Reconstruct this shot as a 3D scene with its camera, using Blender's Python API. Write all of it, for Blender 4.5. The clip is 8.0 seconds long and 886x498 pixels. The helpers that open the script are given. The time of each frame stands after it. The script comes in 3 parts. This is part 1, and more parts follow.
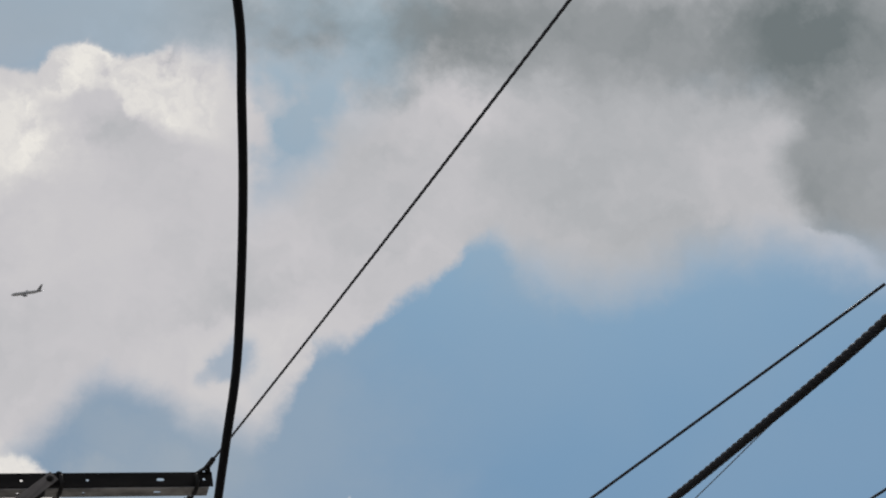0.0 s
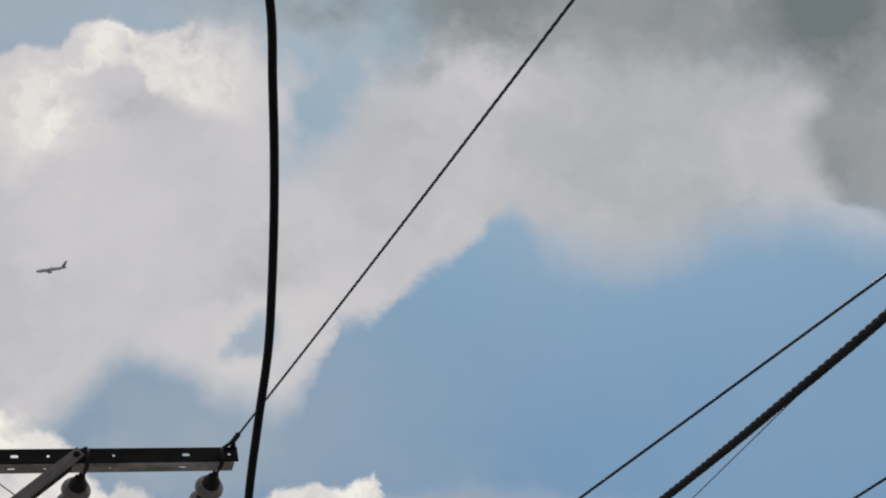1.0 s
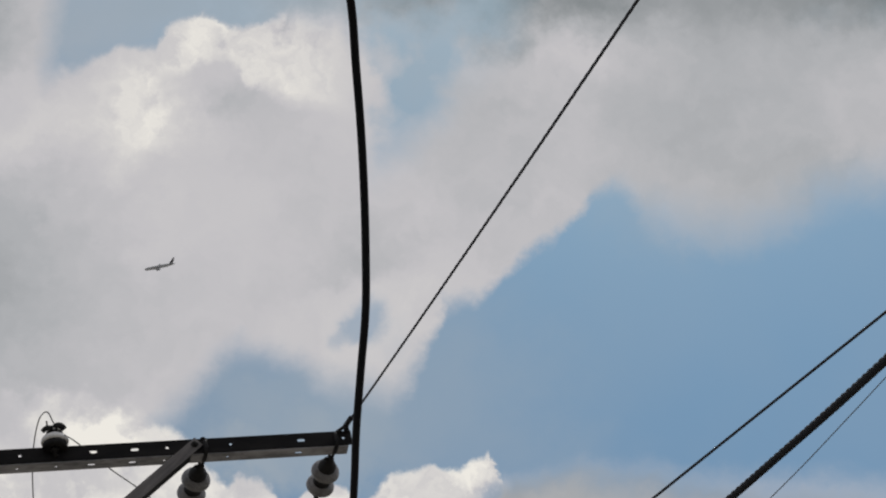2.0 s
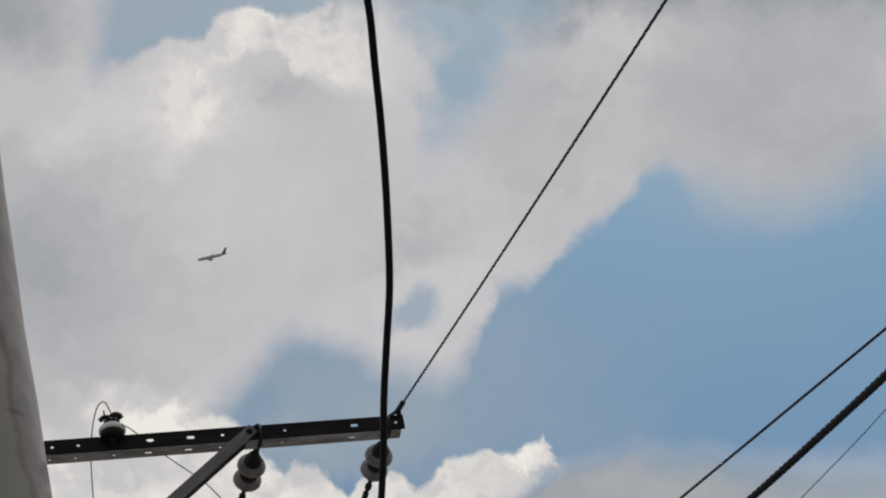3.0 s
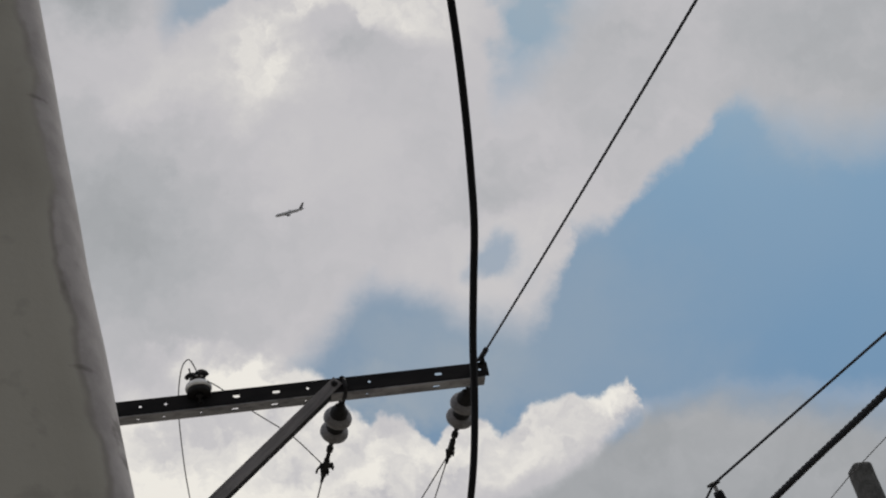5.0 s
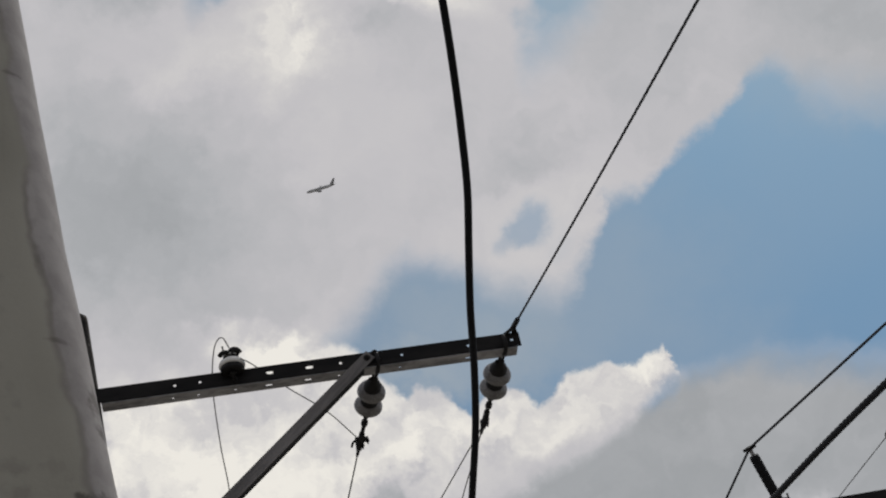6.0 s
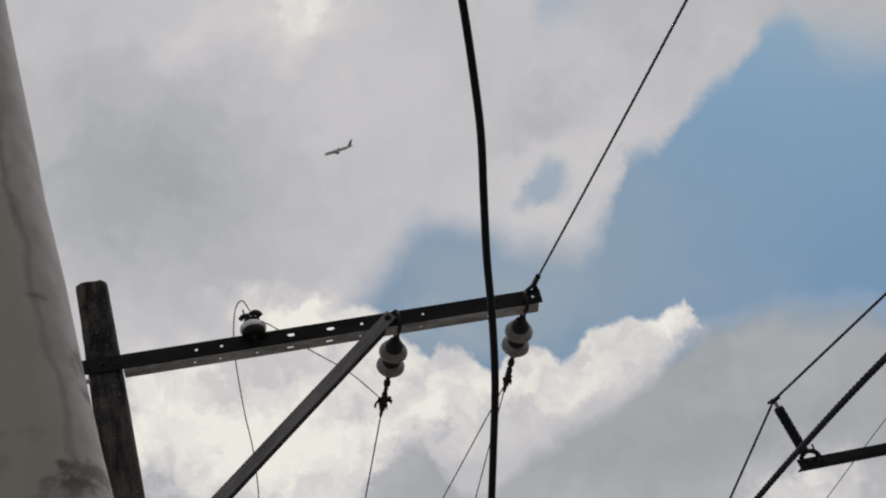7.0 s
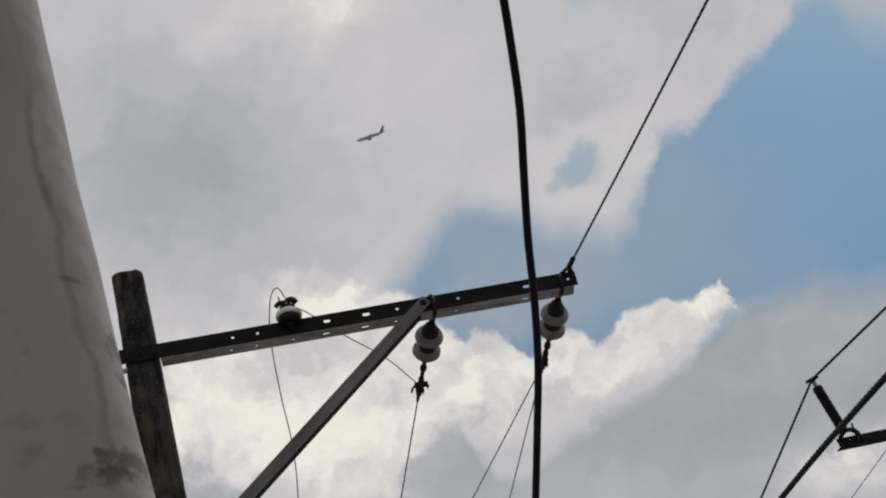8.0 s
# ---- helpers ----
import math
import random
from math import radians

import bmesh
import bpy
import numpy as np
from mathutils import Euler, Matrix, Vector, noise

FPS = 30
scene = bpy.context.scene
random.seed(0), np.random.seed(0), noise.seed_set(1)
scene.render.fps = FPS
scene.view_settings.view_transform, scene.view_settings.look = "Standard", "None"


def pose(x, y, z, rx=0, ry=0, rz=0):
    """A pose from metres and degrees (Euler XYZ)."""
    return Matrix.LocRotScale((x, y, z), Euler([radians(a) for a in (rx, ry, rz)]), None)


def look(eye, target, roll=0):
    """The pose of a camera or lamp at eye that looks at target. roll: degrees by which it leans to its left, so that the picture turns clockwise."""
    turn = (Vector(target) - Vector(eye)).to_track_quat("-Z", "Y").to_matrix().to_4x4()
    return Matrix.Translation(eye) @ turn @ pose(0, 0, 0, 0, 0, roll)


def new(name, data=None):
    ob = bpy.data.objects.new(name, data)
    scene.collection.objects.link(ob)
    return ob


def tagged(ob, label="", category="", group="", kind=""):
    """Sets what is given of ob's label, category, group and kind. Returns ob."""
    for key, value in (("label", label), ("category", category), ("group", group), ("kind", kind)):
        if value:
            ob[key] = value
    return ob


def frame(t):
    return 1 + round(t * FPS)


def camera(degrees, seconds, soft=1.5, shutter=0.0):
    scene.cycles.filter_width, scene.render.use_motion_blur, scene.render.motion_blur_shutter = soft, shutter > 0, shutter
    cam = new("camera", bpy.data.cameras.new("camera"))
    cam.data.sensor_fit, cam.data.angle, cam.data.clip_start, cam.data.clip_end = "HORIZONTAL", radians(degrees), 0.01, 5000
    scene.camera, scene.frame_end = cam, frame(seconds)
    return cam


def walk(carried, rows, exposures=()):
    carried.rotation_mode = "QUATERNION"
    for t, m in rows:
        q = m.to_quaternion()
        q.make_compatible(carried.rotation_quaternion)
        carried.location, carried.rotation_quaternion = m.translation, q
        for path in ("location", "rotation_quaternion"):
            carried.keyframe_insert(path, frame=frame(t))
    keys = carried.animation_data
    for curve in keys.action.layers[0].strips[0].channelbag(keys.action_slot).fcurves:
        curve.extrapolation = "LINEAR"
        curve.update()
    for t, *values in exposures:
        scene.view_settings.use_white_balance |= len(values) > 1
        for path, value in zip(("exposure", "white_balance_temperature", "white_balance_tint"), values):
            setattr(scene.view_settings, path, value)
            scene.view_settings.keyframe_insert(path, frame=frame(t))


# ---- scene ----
# ---- camera ----
LENS = 30.0
cam = camera(LENS, 8.0, soft=2.1)
PATH = [
    (0, pose(-0.0005, 0.0937, 1.6877, 129.611, 10.728, -2.393)),
    (0.5, pose(0.0049, 0.0905, 1.6893, 129.371, 11.055, -2.063)),
    (1, pose(-0.0052, 0.0785, 1.6781, 128.891, 10.404, -1.619)),
    (1.5, pose(-0.0066, 0.0689, 1.6664, 129.586, 10.855, 0.166)),
    (1.7, pose(-0.0058, 0.0534, 1.6482, 128.965, 10.678, 1.449)),
    (2.8, pose(0.0088, -0.0412, 1.5636, 129.142, 10.655, 5.153)),
    (3, pose(0.0117, -0.0426, 1.5593, 128.912, 10.346, 5.306)),
    (3.5, pose(0.0122, -0.0397, 1.5614, 129.340, 10.123, 6.862)),
    (4, pose(0.0035, -0.0110, 1.5894, 129.137, 10.376, 7.302)),
    (4.5, pose(0.0000, -0.0000, 1.6000, 128.725, 10.210, 8.090)),
    (4.7, pose(0.0016, -0.0000, 1.5925, 128.326, 10.289, 8.428)),
    (5.8, pose(0.0234, 0.0221, 1.5838, 127.069, 11.124, 10.304)),
    (6, pose(0.0277, 0.0107, 1.5816, 127.141, 11.087, 10.789)),
    (6.5, pose(0.0306, 0.0230, 1.5856, 126.318, 11.125, 12.471)),
    (7, pose(0.0270, 0.0563, 1.6053, 125.996, 11.720, 12.134)),
    (7.5, pose(0.0183, 0.0789, 1.6216, 125.954, 11.864, 12.943)),
    (8, pose(0.0216, 0.0732, 1.6150, 125.775, 11.797, 13.669)),
]
walk(cam, PATH, [(0.0, 0.08), (1.0, 0.08), (1.7, 0.03), (3.0, 0.0), (8.0, 0.0)])

# ---- sky and sun ----
SUN_EL, SUN_AZ = radians(62), radians(25)

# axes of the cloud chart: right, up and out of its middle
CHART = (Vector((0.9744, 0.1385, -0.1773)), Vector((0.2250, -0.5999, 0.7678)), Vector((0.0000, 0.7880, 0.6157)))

# outlines of the cloud banks on the chart, each as places and levels along one axis
WEDGE_TOP = [(-1.20, -1.30), (-0.98, -0.93), (-0.80, -0.76), (-0.70, -0.62), (-0.60, -0.48), (-0.50, -0.41), (-0.36, -0.42), (-0.23, -0.45), (-0.09, -0.54), (0.08, -0.60), (0.26, -0.64),
             (0.40, -0.68), (0.50, -0.60), (0.61, -0.42), (0.68, -0.27), (0.72, -0.13), (0.90, -0.05), (0.99, 0.03), (1.08, 0.13), (1.19, 0.22), (1.38, 0.33),
             (1.48, 0.45), (1.58, 0.58), (1.71, 0.72), (1.79, 0.66), (1.90, 0.56), (2.10, 0.49), (2.50, 0.45), (2.75, 0.54), (2.97, 0.68), (3.50, 0.84), (4.40, 0.78)]
WEDGE_TOP_SOFT = [(-1.2, 0.20), (-0.7, 0.21), (-0.4, 0.13), (0.1, 0.16), (0.5, 0.20), (0.70, 0.12), (1.0, 0.065), (1.62, 0.07), (1.76, 0.16), (2.0, 0.26), (4.4, 0.30)]
WEDGE_LOW = [(-2.2, -1.15), (-2.0, -1.04), (-1.65, -0.99), (-1.42, -0.90), (-1.18, -0.85), (-1.05, -0.86), (-0.90, -0.95), (-0.74, -1.08), (-0.64, -1.17), (-0.56, -1.26),
             (-0.47, -1.20), (-0.33, -1.22), (-0.23, -1.32), (-0.13, -1.40), (-0.04, -1.27), (0.08, -1.20), (0.25, -1.34), (0.35, -1.27), (0.46, -1.17), (0.57, -1.12),
             (0.69, -1.09), (0.77, -1.13), (0.90, -1.08), (0.98, -1.03), (1.045, -1.00), (1.075, -1.06), (1.10, -1.19), (1.20, -1.19), (1.35, -1.13), (1.57, -1.09), (1.78, -1.12), (2.4, -1.20)]
WEDGE_LOW_SOFT = [(-2.2, 0.10), (-1.2, 0.05), (-0.9, 0.06), (-0.5, 0.03), (1.07, 0.03), (1.12, 0.12), (1.4, 0.14), (2.4, 0.24)]
HEAD_TOP = [(-2.2, 1.10), (-1.76, 1.10), (-1.60, 1.20), (-1.43, 1.27), (-1.30, 1.34), (-1.11, 1.34), (-1.0, 1.50), (-0.81, 1.58), (-0.67, 1.54), (-0.55, 1.53), (-0.44, 1.57), (-0.34, 1.62), (-0.20, 1.57), (0.0, 1.54), (0.12, 1.40)]
HEAD_SOFT = [(-2.2, 0.12), (-1.7, 0.08), (-1.4, 0.04), (-0.45, 0.035), (-0.2, 0.10), (0.12, 0.16)]
HEAD_BLUE = [(-2.2, 0.0), (-1.80, 0.0), (-1.60, 0.85), (-1.0, 0.85), (-0.6, 0.78), (-0.3, 0.52), (0.0, 0.36), (0.5, 0.22), (1.2, 0.0)]
RIDGE = [(-1.30, 1.40), (-1.16, 1.14), (-0.95, 1.23), (-0.83, 1.30), (-0.66, 1.34), (-0.58, 1.28), (-0.54, 1.20), (-0.44, 1.14), (-0.3, 1.12), (-0.1, 1.06), (0.2, 1.00)]
RIDGE_SOFT = [(-1.30, 0.06), (-0.9, 0.035), (-0.5, 0.04), (-0.3, 0.10), (0.2, 0.18)]
RIDGE_LIT = [(-1.40, 0.0), (-1.12, 0.20), (-0.90, 1.0), (-0.30, 1.0), (-0.05, 0.55), (0.22, 0.0)]
CLEFT_LEFT = [(0.40, 0.30), (0.71, 0.20), (0.81, 0.22), (1.06, 0.22), (1.13, 0.28), (1.21, 0.27), (1.32, 0.17), (1.45, 0.10), (1.58, 0.04), (1.9, -0.05)]
CLEFT_RIGHT = [(0.40, 0.12), (0.65, 0.30), (0.88, 0.48), (1.10, 0.66), (1.32, 0.82), (1.55, 0.98), (1.9, 1.15)]
CLEFT_BLUE = [(0.40, 0.0), (0.65, 0.30), (0.90, 0.62), (1.15, 0.92), (1.40, 0.88), (1.60, 0.60), (1.9, 0.35)]
BANK_LEFT = [(0.70, 4.4), (0.90, 4.0), (0.98, 3.74), (1.10, 3.66), (1.27, 3.55), (1.41, 3.53), (1.57, 3.64), (1.68, 3.56), (2.0, 3.38), (2.4, 3.2)]
GREY_TOP = [(-3.2, -1.55), (-2.6, -1.66), (-2.31, -1.77), (-2.18, -1.86), (-2.0, -2.05), (-1.9, -2.30), (-1.2, -2.30), (-1.03, -2.11), (-0.90, -1.92), (-0.73, -1.81), (-0.60, -1.79), (-0.52, -1.92),
            (-0.40, -2.12), (-0.2, -2.15), (-0.1, -2.05), (0.03, -1.92), (0.30, -1.77), (0.60, -1.63), (0.85, -1.46), (1.10, -1.20), (1.5, -1.02), (2.1, -1.10), (2.6, -1.20)]

# soft patches of the cloud chart: place, reach, turn, weight
SMALL_GAPS = [
    (0.26, -0.22, 0.25, 0.17, 55, 0.80),
    (0.12, -0.33, 0.22, 0.12, 25, 0.50),
    (0.42, -0.36, 0.34, 0.30, 40, 0.26),
    (1.02, -1.28, 0.30, 0.13, 48, 0.62),
    (0.90, 1.72, 0.50, 0.40, 20, 0.20),
    (3.02, 1.80, 0.90, 0.30, 6, 0.22),
]
GREY_BANKS = [
    (1.91, 2.04, 2.87, 0.60, 6, 0.34),
    (0.66, 1.80, 1.37, 0.55, 6, 0.18),
    (2.05, 1.25, 1.30, 0.70, 20, 0.09),
    (3.00, 1.00, 1.50, 0.90, 10, 0.13),
    (3.70, 2.20, 1.71, 0.82, 6, 0.12),
    (2.85, 1.80, 1.50, 0.55, 6, 0.14),
    (-0.62, 1.10, 0.50, 0.22, 6, 0.10),
    (0.95, 1.05, 0.80, 0.70, 45, 0.09),
    (-0.50, 1.80, 1.60, 0.40, 4, 0.20),
    (-2.24, 0.01, 1.50, 1.16, -4, 0.18),
    (1.89, 0.51, 1.37, 0.55, -4, 0.05),
    (-2.25, 1.50, 0.65, 0.50, 0, 0.24),
    (0.15, 0.12, 0.50, 0.25, 40, 0.07),
]
LIT_HEADS = [
    (3.19, 1.10, 0.60, 0.40, 14, 0.05),
    (1.45, 1.45, 0.60, 0.40, 6, 0.06),
    (-1.17, 0.96, 0.50, 0.42, 6, 0.25),
    (-1.75, 0.80, 0.45, 0.30, 25, 0.12),
    (-1.22, -1.00, 0.80, 0.30, -14, 0.52),
    (-2.11, -1.54, 0.75, 0.68, -4, 0.44),
    (-1.40, -1.75, 0.95, 0.70, -4, 0.48),
    (-0.50, -1.50, 0.90, 0.50, -4, 0.34),
    (0.48, -1.31, 0.89, 0.31, 21, 0.36),
    (0.94, -1.12, 0.31, 0.31, -4, 0.22),
    (1.75, -2.20, 0.70, 0.40, -4, 0.25),
    (0.45, -0.20, 0.80, 0.40, 40, 0.07),
]
THIN_VEIL = [
    (0.51, 1.40, 1.30, 1.00, 6, 0.55),
    (-1.02, 1.75, 1.78, 0.62, 6, 0.60),
    (-1.55, 1.34, 0.96, 0.55, 0, 0.35),
    (0.60, -0.70, 1.40, 1.10, 6, 0.42),
    (-0.55, -0.70, 1.20, 0.60, 0, 0.50),
    (2.10, 0.55, 0.90, 0.45, 0, 0.25),
    (1.35, -1.05, 1.00, 0.40, 0, 0.12),
    (-0.50, -1.15, 0.60, 0.30, -15, 0.55),
    (0.05, -1.05, 0.90, 0.45, 0, 0.40),
]


class Nodes:
    """A small helper that adds nodes and joins them."""

    def __init__(self, tree):
        self.tree = tree

    def add(self, kind, ins=(), **settings):
        n = self.tree.nodes.new(kind)
        if "operation" in settings:
            n.operation = settings["operation"]
        if "use_clamp" in settings:
            n.use_clamp = settings["use_clamp"]
        if "interpolation_type" in settings:
            n.interpolation_type = settings["interpolation_type"]
        if "data_type" in settings:
            n.data_type = settings["data_type"]
        if "vector_type" in settings:
            n.vector_type = settings["vector_type"]
        if "gradient_type" in settings:
            n.gradient_type = settings["gradient_type"]
        for slot, value in (ins.items() if isinstance(ins, dict) else enumerate(ins)):
            if isinstance(value, bpy.types.NodeSocket):
                self.tree.links.new(value, n.inputs[slot])
            elif value is not None:
                n.inputs[slot].default_value = value
        return n

    def math(self, op, a, b=None, c=None, clamp=False):
        return self.add("ShaderNodeMath", (a, b, c), operation=op, use_clamp=clamp).outputs[0]

    def dot(self, a, b):
        return self.add("ShaderNodeVectorMath", (a, tuple(b)), operation="DOT_PRODUCT").outputs["Value"]

    def noise(self, vec, scale, detail=6.0, rough=0.55, distortion=0.0):
        return self.add("ShaderNodeTexNoise", {"Vector": vec, "Scale": scale, "Detail": detail, "Roughness": rough, "Distortion": distortion})

    def ramp(self, value, lo, hi, to_lo=0.0, to_hi=1.0):
        return self.add("ShaderNodeMapRange", {0: value, 1: lo, 2: hi, 3: to_lo, 4: to_hi}, interpolation_type="SMOOTHSTEP").outputs[0]

    def mix(self, fac, a, b):
        n = self.add("ShaderNodeMix", data_type="RGBA")
        for slot, value in ((0, fac), (6, a), (7, b)):
            if isinstance(value, bpy.types.NodeSocket):
                self.tree.links.new(value, n.inputs[slot])
            else:
                n.inputs[slot].default_value = value
        return n.outputs[2]


def patches(g, place, rows):
    total = None
    for u, v, ru, rv, turn, weight in rows:
        m = g.add("ShaderNodeMapping", {"Vector": place, "Location": (u, v, 0), "Rotation": (0, 0, radians(turn)), "Scale": (ru, rv, 1)}, vector_type="TEXTURE")
        b = g.add("ShaderNodeTexGradient", (m.outputs[0],), gradient_type="SPHERICAL").outputs["Fac"]
        s = g.ramp(b, 0.0, 1.0, 0.0, weight)
        total = s if total is None else g.math("ADD", total, s)
    return total


world = bpy.data.worlds.new("sky")
scene.world = world
world.use_nodes = True
world.node_tree.nodes.clear()
g = Nodes(world.node_tree)
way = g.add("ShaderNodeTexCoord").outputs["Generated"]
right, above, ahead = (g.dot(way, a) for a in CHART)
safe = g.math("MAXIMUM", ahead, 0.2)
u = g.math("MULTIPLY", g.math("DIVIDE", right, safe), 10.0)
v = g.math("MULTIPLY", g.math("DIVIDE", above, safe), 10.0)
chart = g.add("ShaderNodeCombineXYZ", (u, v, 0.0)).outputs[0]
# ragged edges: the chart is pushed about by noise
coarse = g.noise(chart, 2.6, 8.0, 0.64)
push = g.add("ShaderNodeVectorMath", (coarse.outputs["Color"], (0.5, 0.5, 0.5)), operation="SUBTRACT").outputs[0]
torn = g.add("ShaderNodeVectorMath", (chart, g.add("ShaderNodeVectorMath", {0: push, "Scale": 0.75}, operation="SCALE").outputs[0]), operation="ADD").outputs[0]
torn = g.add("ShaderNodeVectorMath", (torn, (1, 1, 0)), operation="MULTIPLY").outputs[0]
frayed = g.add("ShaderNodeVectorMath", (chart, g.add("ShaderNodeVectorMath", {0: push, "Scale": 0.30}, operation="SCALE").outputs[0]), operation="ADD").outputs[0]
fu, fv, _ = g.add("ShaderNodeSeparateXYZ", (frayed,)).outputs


def outline(place, rows):
    """The level of an outline at a place along it."""
    lo, hi = rows[0][0], rows[-1][0]
    n = g.add("ShaderNodeValToRGB", (g.add("ShaderNodeMapRange", (place, lo, hi, 0.0, 1.0)).outputs[0],))
    stops = n.color_ramp.elements
    for i, (x, y) in enumerate(rows):
        e = stops[0] if i == 0 else stops[-1] if i == len(rows) - 1 else stops.new((x - lo) / (hi - lo))
        c = (y + 3.0) / 8.0
        e.color = (c, c, c, 1)
    return g.math("SUBTRACT", g.math("MULTIPLY", n.outputs[0], 8.0), 3.0)


def beyond(value, edge, soft):
    """0 below the edge, 1 above it, with a soft rim."""
    f = g.math("DIVIDE", g.math("SUBTRACT", value, edge), soft)
    return g.ramp(f, -1.0, 1.0)


def times(*factors):
    total = factors[0]
    for f in factors[1:]:
        total = g.math("MULTIPLY", total, f)
    return total


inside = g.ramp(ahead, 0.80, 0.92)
wisps = g.noise(chart, 2.8, 5.0, 0.5).outputs["Fac"]
wisp = g.math("SUBTRACT", wisps, 0.5)
wedge = times(beyond(outline(fu, WEDGE_TOP), fv, outline(fu, WEDGE_TOP_SOFT)), beyond(fv, outline(fu, WEDGE_LOW), outline(fu, WEDGE_LOW_SOFT)))
above_head = beyond(fv, outline(fu, HEAD_TOP), outline(fu, HEAD_SOFT))
left_gap = times(above_head, outline(fu, HEAD_BLUE))
cleft = times(beyond(fu, outline(fv, CLEFT_LEFT), 0.06), beyond(outline(fv, CLEFT_RIGHT), fu, 0.24), outline(fv, CLEFT_BLUE), g.ramp(wisps, 0.34, 0.60, 0.40, 1.25))
small = g.math("MULTIPLY", g.ramp(g.math("ADD", patches(g, frayed, SMALL_GAPS), g.math("MULTIPLY", wisp, 0.60)), 0.10, 0.80), 0.66)
gaps = g.math("MAXIMUM", g.math("MAXIMUM", wedge, small), g.math("MAXIMUM", left_gap, cleft))
# the rest of the sky: loose broken cloud all round
loose = g.noise(way, 3.0, 8.0, 0.6)
broken = g.ramp(loose.outputs["Fac"], 0.50, 0.62)
clear = g.math("ADD", g.math("MULTIPLY", gaps, inside), g.math("MULTIPLY", broken, g.math("SUBTRACT", 1.0, inside)), clamp=True)
# billows: a height field lit from above on the left
lean = g.add("ShaderNodeVectorMath", (torn, (-0.06, 0.11, 0.0)), operation="ADD").outputs[0]
puff = [g.noise(p, 2.3, 5.0, 0.52, 0.1).outputs["Fac"] for p in (torn, lean)]
relief = g.math("SUBTRACT", puff[0], puff[1])
billow = g.noise(torn, 0.8, 3.0, 0.45)
crest = times(beyond(fv, outline(fu, RIDGE), outline(fu, RIDGE_SOFT)), g.math("SUBTRACT", 1.0, above_head), outline(fu, RIDGE_LIT))
heads = g.math("MULTIPLY", g.math("ADD", patches(g, torn, LIT_HEADS), g.math("MULTIPLY", crest, 0.27)), inside)
grey = times(beyond(outline(fu, GREY_TOP), fv, 0.07), g.ramp(fv, -2.6, -1.7, 0.55, 1.0), inside)
bank = times(beyond(fu, outline(fv, BANK_LEFT), g.ramp(fv, 1.5, 1.9, 0.13, 0.45)), g.ramp(fv, 0.55, 0.98), inside)
banks = g.math("ADD", g.math("MULTIPLY", patches(g, torn, GREY_BANKS), inside), g.math("MULTIPLY", bank, 0.28))
shade = g.math("SUBTRACT", heads, banks)
shade = g.math("ADD", shade, g.math("SUBTRACT", 0.50, g.math("MULTIPLY", grey, 0.21)))
shade = g.math("ADD", shade, g.math("MULTIPLY", g.math("SUBTRACT", billow.outputs["Fac"], 0.5), 0.22))
shade = g.math("ADD", shade, g.math("MULTIPLY", relief, g.math("ADD", 0.14, g.math("MULTIPLY", g.ramp(heads, 0.05, 0.25), 1.25))))
tone = g.add("ShaderNodeValToRGB", (shade,))
r = tone.color_ramp
r.elements[0].position, r.elements[0].color = 0.0, (0.150, 0.175, 0.182, 1)
r.elements[1].position, r.elements[1].color = 1.0, (0.84, 0.81, 0.75, 1)
e = r.elements.new(0.5)
e.color = (0.536, 0.524, 0.542, 1)
e = r.elements.new(0.37)
e.color = (0.420, 0.428, 0.445, 1)
air = g.add("ShaderNodeTexSky")
air.sky_type, air.sun_disc, air.sun_elevation, air.sun_rotation = "NISHITA", False, SUN_EL, SUN_AZ
air.air_density, air.dust_density, air.ozone_density = 1.0, 2.0, 1.5
air = g.add("ShaderNodeVectorMath", (air.outputs[0], (0.0392, 0.0588, 0.0662)), operation="MULTIPLY").outputs[0]
haze = g.noise(chart, 0.8, 4.0, 0.5)
thin = g.math("MULTIPLY", patches(g, torn, THIN_VEIL), inside)
veil = g.mix(g.math("ADD", g.ramp(haze.outputs["Fac"], 0.3, 0.7, 0.0, 0.10), thin, clamp=True), air, (0.335, 0.385, 0.435, 1))
both = g.mix(clear, tone.outputs[0], veil)
back = g.add("ShaderNodeBackground", (both, 1.0))
g.add("ShaderNodeOutputWorld", (back.outputs[0],))

sun = bpy.data.lights.new("sun", "SUN")
sun.energy, sun.angle, sun.color = 1.2, radians(8), (1.0, 0.96, 0.90)
sun_ob = new("sun", sun)
sun_ob.matrix_world = look((20 * math.sin(SUN_AZ), 20 * math.cos(SUN_AZ), 20 * math.tan(SUN_EL)), (0, 0, 0))


# ---- materials ----
def material(name, build):
    m = bpy.data.materials.new(name)
    m.use_nodes = True
    m.node_tree.nodes.clear()
    k = Nodes(m.node_tree)
    at = k.add("ShaderNodeTexCoord").outputs["Object"]
    shader = k.add("ShaderNodeBsdfPrincipled")
    build(k, at, shader)
    k.add("ShaderNodeOutputMaterial", (shader.outputs[0],))
    return m


